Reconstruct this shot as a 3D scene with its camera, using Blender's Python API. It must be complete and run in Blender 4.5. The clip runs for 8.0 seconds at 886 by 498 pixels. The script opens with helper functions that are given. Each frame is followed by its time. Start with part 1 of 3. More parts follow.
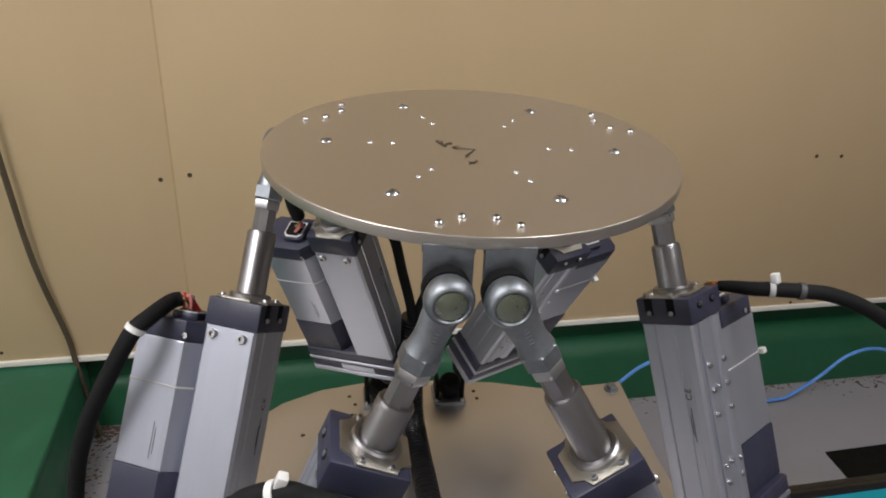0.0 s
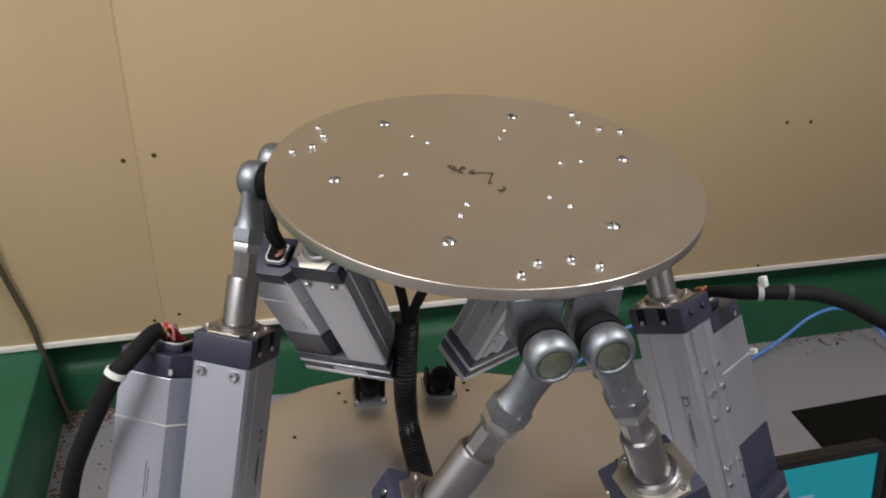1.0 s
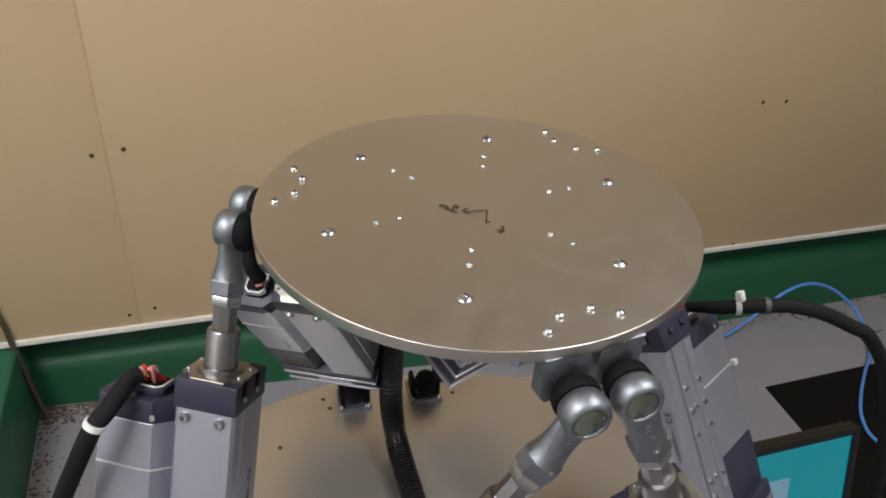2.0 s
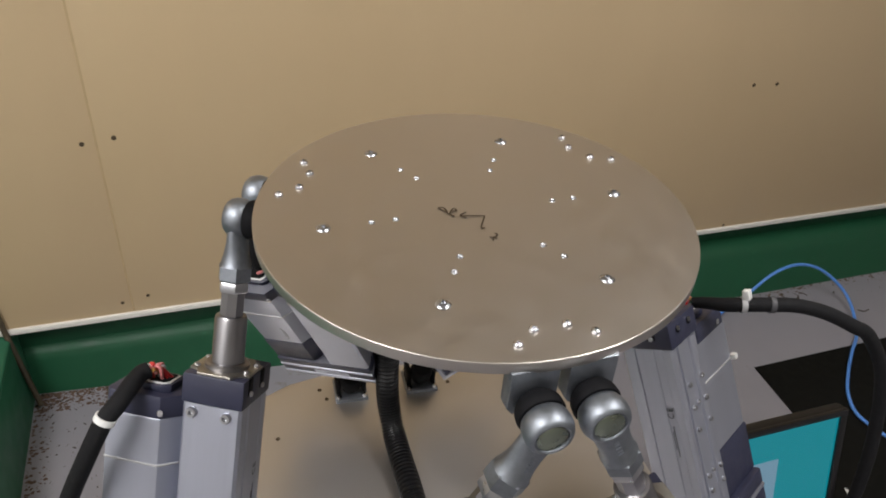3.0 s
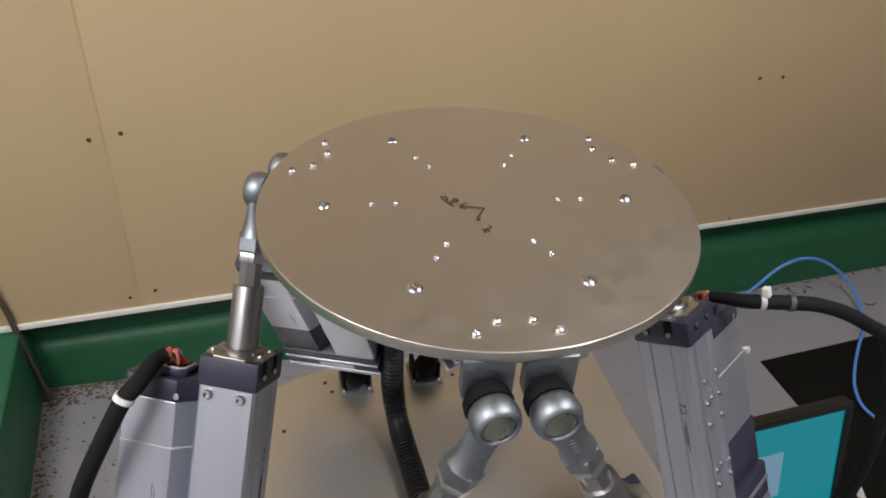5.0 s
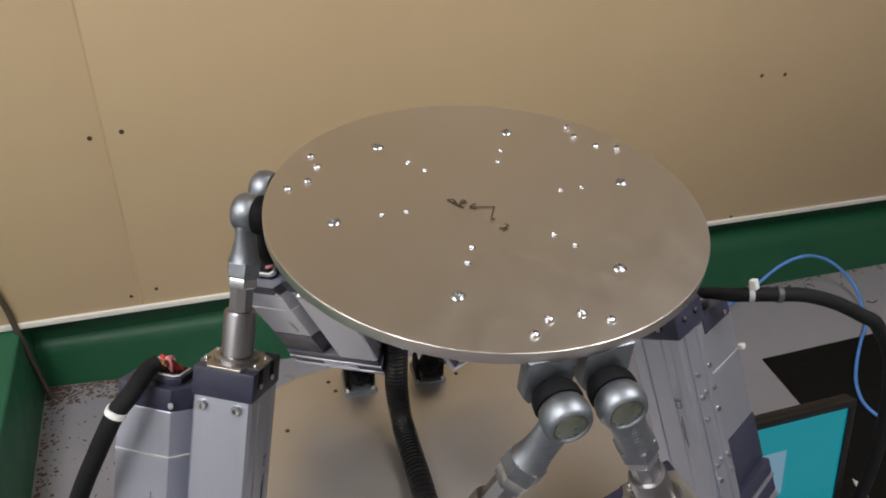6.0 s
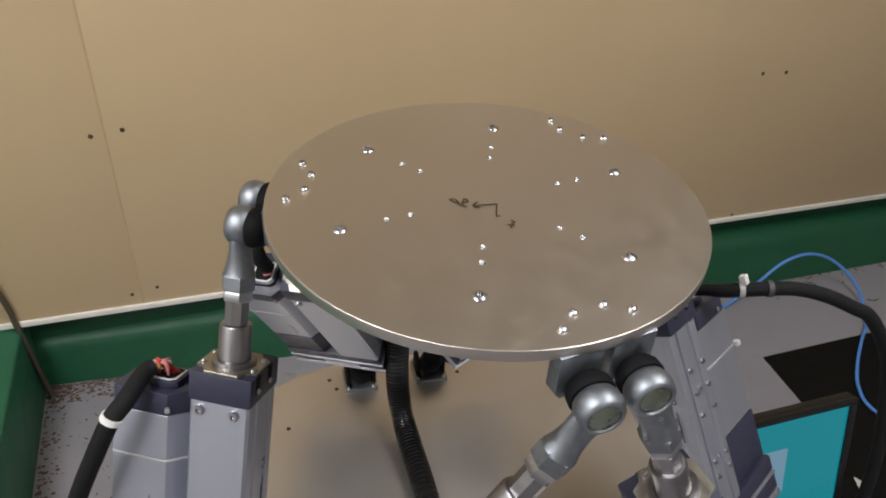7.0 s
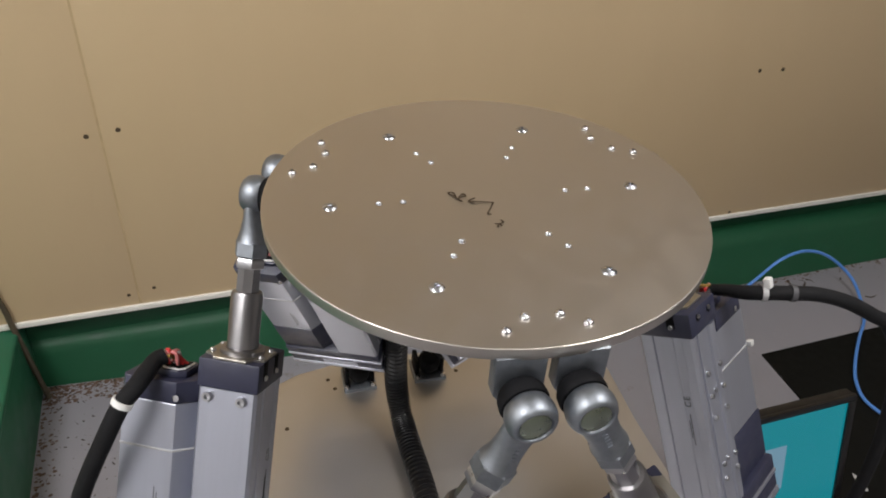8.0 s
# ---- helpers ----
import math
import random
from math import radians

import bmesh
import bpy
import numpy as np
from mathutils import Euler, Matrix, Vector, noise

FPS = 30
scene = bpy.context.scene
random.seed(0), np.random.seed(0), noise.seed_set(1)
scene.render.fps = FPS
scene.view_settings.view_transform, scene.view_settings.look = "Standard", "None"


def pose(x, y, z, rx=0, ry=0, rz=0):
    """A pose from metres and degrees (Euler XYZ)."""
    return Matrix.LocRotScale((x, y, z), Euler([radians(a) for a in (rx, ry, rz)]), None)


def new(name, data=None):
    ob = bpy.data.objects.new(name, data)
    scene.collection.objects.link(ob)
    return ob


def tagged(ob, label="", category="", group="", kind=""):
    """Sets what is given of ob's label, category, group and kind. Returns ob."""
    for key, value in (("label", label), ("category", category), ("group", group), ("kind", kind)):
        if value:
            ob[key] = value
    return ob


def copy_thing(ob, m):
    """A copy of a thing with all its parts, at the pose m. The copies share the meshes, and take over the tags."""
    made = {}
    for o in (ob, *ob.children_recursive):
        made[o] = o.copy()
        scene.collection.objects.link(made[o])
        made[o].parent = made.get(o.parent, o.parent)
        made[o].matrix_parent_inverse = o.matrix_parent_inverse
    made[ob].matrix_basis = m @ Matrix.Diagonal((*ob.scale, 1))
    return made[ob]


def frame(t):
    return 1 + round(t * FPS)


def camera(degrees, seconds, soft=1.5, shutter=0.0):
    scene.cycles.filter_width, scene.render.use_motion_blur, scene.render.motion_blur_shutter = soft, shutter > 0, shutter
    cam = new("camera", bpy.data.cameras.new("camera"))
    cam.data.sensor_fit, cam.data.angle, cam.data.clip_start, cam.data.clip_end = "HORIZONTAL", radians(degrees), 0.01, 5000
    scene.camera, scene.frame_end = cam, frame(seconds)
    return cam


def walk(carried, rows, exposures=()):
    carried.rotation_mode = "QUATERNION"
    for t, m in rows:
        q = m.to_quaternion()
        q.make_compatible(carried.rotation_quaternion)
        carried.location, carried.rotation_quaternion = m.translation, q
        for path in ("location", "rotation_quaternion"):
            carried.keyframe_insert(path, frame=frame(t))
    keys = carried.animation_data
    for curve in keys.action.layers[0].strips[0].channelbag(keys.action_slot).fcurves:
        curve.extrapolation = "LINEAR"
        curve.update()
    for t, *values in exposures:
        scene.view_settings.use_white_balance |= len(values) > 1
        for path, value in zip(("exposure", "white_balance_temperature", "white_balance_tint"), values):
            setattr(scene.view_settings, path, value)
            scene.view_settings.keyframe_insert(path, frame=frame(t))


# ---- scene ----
LENS = 60.33
cam = camera(LENS, 8.0, soft=1.88)
PATH = [
    (0.0, (0.3178, -1.8629, 1.5365), (-12.414, -27.267, 2.774)),
    (0.5, (0.2931, -1.8231, 1.5574), (-14.829, -29.472, 3.536)),
    (1.0, (0.2759, -1.7884, 1.5854), (-16.479, -31.027, 3.580)),
    (1.5, (0.2704, -1.7602, 1.6094), (-17.307, -32.378, 3.210)),
    (1.7, (0.2715, -1.7490, 1.6200), (-18.300, -32.880, 3.760)),
    (3.0, (0.2646, -1.7245, 1.6573), (-20.198, -35.419, 4.240)),
    (3.5, (0.2652, -1.7321, 1.6578), (-19.673, -35.570, 4.093)),
    (4.0, (0.2656, -1.7373, 1.6581), (-19.536, -35.636, 3.821)),
    (4.5, (0.2681, -1.7363, 1.6582), (-19.511, -35.679, 3.711)),
    (6.0, (0.2606, -1.7254, 1.6563), (-19.704, -35.960, 3.728)),
    (6.5, (0.2590, -1.7264, 1.6562), (-19.667, -35.983, 3.668)),
    (7.0, (0.2601, -1.7251, 1.6552), (-19.652, -36.077, 3.683)),
    (7.5, (0.2561, -1.7221, 1.6529), (-19.819, -36.085, 3.695)),
    (8.0, (0.2595, -1.7216, 1.6516), (-19.935, -36.124, 3.552)),
]


def aim(eye, turn):
    """A camera pose from yaw, pitch and roll in degrees."""
    yaw, pitch, roll = turn
    return pose(*eye, 0, 0, yaw) @ pose(0, 0, 0, 90 + pitch) @ pose(0, 0, 0, 0, 0, roll)


walk(cam, [(t, aim(eye, turn)) for t, eye, turn in PATH], exposures=((0.0, -0.03), (0.5, -0.12), (1.0, 0.02), (1.5, 0.01), (3.0, 0.08), (8.0, 0.08)))

# ---- light ----
world = bpy.data.worlds.new("world")
scene.world = world
world.use_nodes = True
world.node_tree.nodes["Background"].inputs[0].default_value = (0.9, 0.95, 1.0, 1)
world.node_tree.nodes["Background"].inputs[1].default_value = 0.05


def tube_light(x, y, z, turn, watts):
    lamp = bpy.data.lights.new("ceiling_tube", "AREA")
    lamp.shape, lamp.size, lamp.size_y = "RECTANGLE", 1.25, 0.55
    lamp.energy, lamp.color = watts, (1.0, 0.975, 0.965)
    ob = new("ceiling_tube", lamp)
    ob.matrix_world = pose(x, y, z, 0, 0, turn)
    return ob


CEILING = 2.75
tube_light(-0.75, -1.75, CEILING - 0.085, 90, 50.0)
tube_light(1.35, -1.75, CEILING - 0.085, 90, 35)


# ---- materials ----
def mat(name, colour, rough=0.5, metal=0.0, vary=0.08, scale=30.0, bump=0.0, bump_scale=200.0, stretch=(1, 1, 1), spots=None, rough_vary=0.08, coat=0.0, spec=0.5):
    """A surface with colour and gloss that vary at two scales, and fine relief."""
    m = bpy.data.materials.new(name)
    m.use_nodes = True
    nt = m.node_tree
    b = nt.nodes["Principled BSDF"]
    link = nt.links.new
    co = nt.nodes.new("ShaderNodeTexCoord")
    mp = nt.nodes.new("ShaderNodeMapping")
    mp.inputs["Scale"].default_value = stretch
    link(co.outputs["Object"], mp.inputs["Vector"])
    big, small = nt.nodes.new("ShaderNodeTexNoise"), nt.nodes.new("ShaderNodeTexNoise")
    big.inputs["Scale"].default_value, small.inputs["Scale"].default_value = scale * 0.12, scale
    big.inputs["Detail"].default_value, small.inputs["Detail"].default_value = 3, 6
    link(mp.outputs[0], big.inputs["Vector"])
    link(mp.outputs[0], small.inputs["Vector"])
    add = nt.nodes.new("ShaderNodeMath")
    add.operation = "ADD"
    link(big.outputs["Fac"], add.inputs[0])
    link(small.outputs["Fac"], add.inputs[1])
    ramp = nt.nodes.new("ShaderNodeMapRange")
    ramp.inputs["From Min"].default_value, ramp.inputs["From Max"].default_value = 0.6, 1.4
    ramp.inputs["To Min"].default_value, ramp.inputs["To Max"].default_value = 1 - vary, 1 + vary
    link(add.outputs[0], ramp.inputs["Value"])
    mul = nt.nodes.new("ShaderNodeVectorMath")
    mul.operation = "SCALE"
    mul.inputs[0].default_value = colour
    link(ramp.outputs[0], mul.inputs["Scale"])
    source = mul.outputs[0]
    if spots:
        spot_colour, spot_scale, low, high = spots
        n = nt.nodes.new("ShaderNodeTexNoise")
        n.inputs["Scale"].default_value, n.inputs["Detail"].default_value, n.inputs["Roughness"].default_value = spot_scale, 8, 0.7
        link(co.outputs["Object"], n.inputs["Vector"])
        r = nt.nodes.new("ShaderNodeMapRange")
        r.inputs["From Min"].default_value, r.inputs["From Max"].default_value = low, high
        link(n.outputs["Fac"], r.inputs["Value"])
        mix = nt.nodes.new("ShaderNodeMix")
        mix.data_type = "RGBA"
        link(r.outputs[0], mix.inputs["Factor"])
        link(source, mix.inputs["A"])
        mix.inputs["B"].default_value = (*spot_colour, 1)
        source = mix.outputs["Result"]
    link(source, b.inputs["Base Color"])
    rr = nt.nodes.new("ShaderNodeMapRange")
    rr.inputs["From Min"].default_value, rr.inputs["From Max"].default_value = 0.3, 0.7
    rr.inputs["To Min"].default_value, rr.inputs["To Max"].default_value = max(0.02, rough - rough_vary), min(1, rough + rough_vary)
    link(small.outputs["Fac"], rr.inputs["Value"])
    link(rr.outputs[0], b.inputs["Roughness"])
    b.inputs["Metallic"].default_value = metal
    b.inputs["Coat Weight"].default_value = coat
    b.inputs["Specular IOR Level"].default_value = spec
    if bump:
        n = nt.nodes.new("ShaderNodeTexNoise")
        n.inputs["Scale"].default_value, n.inputs["Detail"].default_value = bump_scale, 4
        link(mp.outputs[0], n.inputs["Vector"])
        bp = nt.nodes.new("ShaderNodeBump")
        bp.inputs["Strength"].default_value, bp.inputs["Distance"].default_value = bump, 0.002
        link(n.outputs["Fac"], bp.inputs["Height"])
        link(bp.outputs[0], b.inputs["Normal"])
    return m


def glow(name, colour, strength):
    m = bpy.data.materials.new(name)
    m.use_nodes = True
    b = m.node_tree.nodes["Principled BSDF"]
    b.inputs["Base Color"].default_value = (*[0.1 * c for c in colour], 1)
    b.inputs["Emission Color"].default_value = (*colour, 1)
    b.inputs["Emission Strength"].default_value = strength
    b.inputs["Roughness"].default_value = 0.25
    return m


M_WALL = mat("off_white_wall", (0.42, 0.41, 0.39), 0.7, 0, 0.04, 6)
# white of the unseen west wall, added to bounce light onto left-facing metal
M_BOUNCEWALL = mat("white_wall", (0.68, 0.68, 0.68), 0.7, 0, 0.03, 6)
M_PANEL = mat("cream_panel", (0.565, 0.428, 0.258), 0.42, 0, 0.03, 9, 0.05, 60, (1, 1, 0.25), rough_vary=0.09)
M_SEAM = mat("panel_seam", (0.46, 0.34, 0.19), 0.7, 0, 0.15, 40)
M_TRIM = mat("white_trim", (0.78, 0.76, 0.70), 0.5, 0, 0.05, 30)
M_GREEN = mat("green_paint", (0.008, 0.080, 0.034), 0.55, 0, 0.12, 14, 0.10, 40, spots=((0.012, 0.105, 0.047), 18, 0.58, 0.78))
# the base's green made lighter, to match the light on the box's top
M_BOX = mat("lit_green_paint", (0.018, 0.122, 0.064), 0.5, 0, 0.14, 14, 0.10, 40, spots=((0.030, 0.160, 0.090), 9, 0.56, 0.74))
M_DARKTRIM = mat("dark_trim", (0.09, 0.07, 0.045), 0.5, 0.2, 0.2, 40)
M_FLOOR = mat("grey_floor_paint", (0.268, 0.260, 0.288), 0.55, 0, 0.07, 12, 0.08, 90, spots=((0.16, 0.13, 0.10), 7, 0.62, 0.72))
M_DEBRIS = mat("dark_debris", (0.05, 0.035, 0.025), 0.9, 0, 0.3, 60)
# brown of the dust, which also darkens the floor for the box's shade
M_DUST_SHADE = mat("brown_dust_and_shade", (0.12, 0.075, 0.052), 0.95, 0, 0.35, 60)
M_CEIL = mat("ceiling_paint", (0.75, 0.74, 0.70), 0.9, 0, 0.04, 6)
M_ALU = mat("satin_aluminium", (0.54, 0.505, 0.465), 0.38, 1.0, 0.02, 40, 0.015, 900, (1, 1, 1), rough_vary=0.025)
M_BASE = mat("base_plate_metal", (0.53, 0.505, 0.48), 0.44, 1.0, 0.03, 12, 0.02, 400, rough_vary=0.03)
M_BODY = mat("anodised_body", (0.455, 0.475, 0.555), 0.42, 0.85, 0.05, 40, 0.05, 300, (6, 6, 0.4), rough_vary=0.06)
M_NAVY = mat("navy_cast_paint", (0.024, 0.026, 0.052), 0.45, 0.0, 0.15, 60, 0.12, 500)
M_STEEL = mat("turned_steel", (0.30, 0.293, 0.305), 0.33, 1.0, 0.03, 40, 0.0, 400, rough_vary=0.02)
M_FLANGE = mat("machined_flange", (0.40, 0.38, 0.34), 0.42, 1.0, 0.12, 70, 0.03, 200)
M_ZINC = mat("zinc_plating", (0.25, 0.27, 0.30), 0.48, 1.0, 0.22, 160, 0.10, 420, rough_vary=0.05)
M_CHROME = mat("bright_screw", (0.58, 0.58, 0.60), 0.24, 1.0, 0.05, 100)
M_PLUG = mat("plug_steel", (0.44, 0.45, 0.48), 0.28, 1.0, 0.06, 100)
M_SCREW = mat("screw_steel", (0.46, 0.46, 0.48), 0.33, 1.0, 0.06, 100)
M_RUBBER = mat("black_rubber", (0.005, 0.005, 0.006), 0.7, 0, 0.2, 60, 0.05, 200, spec=0.12)
M_SLEEVE = mat("cable_sleeve", (0.007, 0.007, 0.008), 0.75, 0, 0.2, 90, 0.25, 900, spec=0.2)
M_HOSE = mat("corrugated_plastic", (0.006, 0.006, 0.007), 0.36, 0, 0.2, 60, spec=0.35)
M_WHITE = mat("white_nylon", (0.66, 0.66, 0.65), 0.45, 0, 0.05, 40)
M_CLEAR = mat("milky_nylon", (0.40, 0.40, 0.41), 0.35, 0, 0.05, 40)
M_RED = mat("red_wire", (0.50, 0.03, 0.03), 0.4, 0, 0.1, 50)
M_PINK = mat("pink_wire", (0.65, 0.22, 0.22), 0.4, 0, 0.1, 50)
M_YELLOW = mat("brown_wire", (0.35, 0.20, 0.05), 0.4, 0, 0.1, 50)
M_GREASE = mat("bearing_face", (0.30, 0.34, 0.27), 0.30, 1.0, 0.15, 90)
M_BLUE = mat("blue_hose", (0.10, 0.28, 0.75), 0.35, 0, 0.08, 50)
M_INK = mat("marker_ink", (0.040, 0.026, 0.014), 0.5, 0, 0.3, 200)
M_BLACK = mat("black_mat", (0.006, 0.006, 0.005), 0.8, 0, 0.2, 40, spec=0.15)
M_BEZEL = mat("black_bezel", (0.008, 0.008, 0.009), 0.35, 0, 0.1, 40)
M_SCREEN = glow("lit_screen", (0.004, 0.180, 0.220), 1.0)
M_WINDOW = glow("lit_window", (0.125, 0.225, 0.30), 1.0)
M_LABEL = mat("grey_print", (0.05, 0.05, 0.055), 0.6, 0, 0.1, 80)
M_DIFF = glow("lit_diffuser", (1.0, 0.95, 0.90), 3.0)
M_LAMPBODY = mat("lamp_housing", (0.7, 0.7, 0.68), 0.5, 0, 0.04, 20)
# dark brown of the panel screws, also the shade inside the plate's holes
M_HOLE = mat("dark_screw_and_hole_shade", (0.055, 0.036, 0.018), 0.8, 0, 0.2, 80)


# ---- mesh helpers ----
def box(bm, x0, x1, y0, y1, z0, z1, bevel=0.0, seg=2, m=None):
    made = bmesh.ops.create_cube(bm, size=1.0)["verts"]
    for v in made:
        v.co = Vector(((x0 + x1) / 2 + v.co.x * (x1 - x0), (y0 + y1) / 2 + v.co.y * (y1 - y0), (z0 + z1) / 2 + v.co.z * (z1 - z0)))
    if m:
        for v in made:
            v.co = m @ v.co
    if bevel:
        edges = list({e for v in made for e in v.link_edges})
        bmesh.ops.bevel(bm, geom=edges, offset=bevel, segments=seg, profile=0.5, affect="EDGES")


def lathe(bm, profile, seg=32, m=None):
    """Turns rows of (radius, height) about z."""
    m = m or Matrix()
    rings = []
    for r, z in profile:
        if r < 1e-6:
            rings.append([bm.verts.new(m @ Vector((0, 0, z)))])
        else:
            rings.append([bm.verts.new(m @ Vector((r * math.cos(2 * math.pi * k / seg), r * math.sin(2 * math.pi * k / seg), z))) for k in range(seg)])
    for a, b in zip(rings, rings[1:]):
        for k in range(seg):
            quad = [a[k % len(a)], a[(k + 1) % len(a)], b[(k + 1) % len(b)], b[k % len(b)]]
            quad = list(dict.fromkeys(quad))
            if len(quad) > 2:
                bm.faces.new(quad)
    for ring, flip in ((rings[0], True), (rings[-1], False)):
        if len(ring) > 1:
            bm.faces.new(ring[::-1] if flip else ring)


def prism(bm, outline, z0, z1, bevel=0.0, m=None):
    m = m or Matrix()
    low = [bm.verts.new(m @ Vector((x, y, z0))) for x, y in outline]
    high = [bm.verts.new(m @ Vector((x, y, z1))) for x, y in outline]
    n = len(outline)
    caps = [bm.faces.new(low[::-1]), bm.faces.new(high)]
    for k in range(n):
        bm.faces.new((low[k], low[(k + 1) % n], high[(k + 1) % n], high[k]))
    if bevel:
        bmesh.ops.bevel(bm, geom=list({e for f in caps for e in f.edges}), offset=bevel, segments=2, profile=0.5, affect="EDGES")


def smooth_path(points, steps=8):
    p = [Vector(q) for q in points]
    p = [2 * p[0] - p[1], *p, 2 * p[-1] - p[-2]]
    out = []
    for a, b, c, d in zip(p, p[1:], p[2:], p[3:]):
        for k in range(steps):
            t = k / steps
            out.append(0.5 * (2 * b + (c - a) * t + (2 * a - 5 * b + 4 * c - d) * t * t + (3 * b - a - 3 * c + d) * t**3))
    out.append(p[-2])
    return out


def tube(bm, path, radius, seg=12):
    """A tube along a path; radius may be a function of the place from 0 to 1."""
    rings, n = [], len(path)
    side = Vector((0.3, 0.5, 0.81)).normalized()
    for k, q in enumerate(path):
        way = (path[min(k + 1, n - 1)] - path[max(k - 1, 0)]).normalized()
        side = (side - way * side.dot(way)).normalized()
        up = way.cross(side)
        r = radius(k / (n - 1)) if callable(radius) else radius
        rings.append([bm.verts.new(q + r * (math.cos(2 * math.pi * j / seg) * side + math.sin(2 * math.pi * j / seg) * up)) for j in range(seg)])
    for a, b in zip(rings, rings[1:]):
        for j in range(seg):
            bm.faces.new((a[j], a[(j + 1) % seg], b[(j + 1) % seg], b[j]))
    bm.faces.new(rings[0][::-1])
    bm.faces.new(rings[-1])


def mesh_of(name, bm, material, smooth=40):
    bmesh.ops.recalc_face_normals(bm, faces=bm.faces)
    me = bpy.data.meshes.new(name)
    bm.to_mesh(me)
    bm.free()
    me.materials.append(material)
    if smooth:
        me.polygons.foreach_set("use_smooth", [True] * len(me.polygons))
        me.set_sharp_from_angle(angle=radians(smooth))
    return me


def thing(name, bm, material, label, category, group="", kind="", smooth=40):
    return tagged(new(name, mesh_of(name, bm, material, smooth)), label, category, group, kind)


def part(name, bm, material, parent, label="", smooth=40):
    ob = new(name, mesh_of(name, bm, material, smooth))
    ob.parent = parent
    return tagged(ob, label)


def again(name, mesh, parent, m):
    ob = new(name, mesh)
    ob.parent = parent
    ob.matrix_basis = m
    return ob


def rz(a):
    return pose(0, 0, 0, 0, 0, a)


# ---- the room ----
def room():
    west, east, south, high = -1.35, 3.4, -3.6, CEILING
    bm = bmesh.new()
    box(bm, west - 0.1, east + 0.1, south - 0.1, 0.25, -0.1, 0.0)
    thing("floor", bm, M_FLOOR, "grey painted concrete floor, dusty along the wall", "floor", kind="structure")
    bm = bmesh.new()
    box(bm, west - 0.1, east + 0.1, south - 0.1, 0.25, high, high + 0.1)
    thing("ceiling", bm, M_CEIL, "plain off-white ceiling", "ceiling", kind="structure")
    # unseen walls; the west one is near and white to brighten metal faces
    for name, a in (("bounce_wall_west", (west - 0.1, west, south, 0.1)), ("wall_east", (east, east + 0.1, south, 0.1)), ("wall_south", (west, east, south - 0.1, south))):
        bm = bmesh.new()
        box(bm, *a, 0, high)
        thing(name, bm, M_BOUNCEWALL if name == "bounce_wall_west" else M_WALL, "unseen white wall added to reflect light onto the actuators" if name == "bounce_wall_west" else "plain grey painted wall", "wall", kind="structure")
    # the panelled wall: cream boards on a green plinth
    bm = bmesh.new()
    box(bm, west, east, 0.066, 0.18, 0, high)
    wall = thing("wall_north", bm, M_GREEN, "cream panelled wall above a dark green base", "wall", kind="structure")
    edges = (west, 0.0305, east)
    for x0, x1 in zip(edges, edges[1:]):
        bm = bmesh.new()
        box(bm, x0 + 0.0008, x1 - 0.0008, 0.0, 0.064, 0.283, high - 0.002, 0.0015)
        part("panel", bm, M_PANEL, wall)
    for x, w in ((0.0305, 0.0026),):
        bm = bmesh.new()
        box(bm, x - w, x + w, -0.0006, 0.002, 0.285, high - 0.004)
        part("seam", bm, M_SEAM, wall, "narrow caulked panel joint")
    bm = bmesh.new()
    box(bm, west, east, -0.006, 0.064, 0.266, 0.2825, 0.002)
    thing("trim", bm, M_TRIM, "narrow white trim under the wall panels", "trim", kind="structure")
    # sloping lower base
    bm = bmesh.new()
    steep = [(0.0655, 0.0), (0.0655, 0.160), (0.062, 0.150), (0.058, 0.135), (0.054, 0.110), (0.046, 0.004), (0.045, 0.0)]
    flat = [(0.065, 0.0), (0.065, 0.178), (0.030, 0.170), (0.006, 0.152), (-0.006, 0.130), (-0.054, 0.004), (-0.056, 0.0)]
    loops = [[bm.verts.new((x, y, z)) for y, z in line] for x, line in ((-0.276, steep), (1.05, flat), (east - 0.001, flat))]
    bm.faces.new(loops[0])
    bm.faces.new(loops[-1][::-1])
    for a, b in zip(loops, loops[1:]):
        for k in range(len(a)):
            bm.faces.new((a[k], b[k], b[(k + 1) % len(a)], a[(k + 1) % len(a)]))
    thing("baseboard", bm, M_GREEN, "dark green painted sloping base of the wall", "baseboard", kind="structure")
    # panel screws
    bm = bmesh.new()
    lathe(bm, [(0.0, -0.001), (0.0065, -0.001), (0.0070, 0.0006), (0.0050, 0.0012), (0.0030, 0.0002), (0.0, 0.0002)], 14)
    screw = mesh_of("panel_screw", bm, M_HOLE)
    for x, z in ((0.0, 0.790), (0.0702, 0.7997), (1.8405, 0.7977), (1.9241, 0.7952), (0.0721, 0.3311), (0.0068, 0.318), (1.897, 0.290), (-0.461, 0.310)):
        again("panel_screw", screw, wall, pose(x, -0.0005, z, 90, 0, 0) @ Matrix.Scale(0.7 if z < 0.5 else 0.85, 4))


def green_box():
    bm = bmesh.new()
    box(bm, -1.34, -0.277, -1.45, 0.062, 0.0, 0.2385, 0.004, 2)
    ob = thing("green_box", bm, M_BOX, "long green painted box along the wall corner", "box")
    bm = bmesh.new()
    box(bm, -1.342, -0.275, -1.452, 0.062, 0.2386, 0.262, 0.009, 3)
    part("lid", bm, M_BOX, ob)


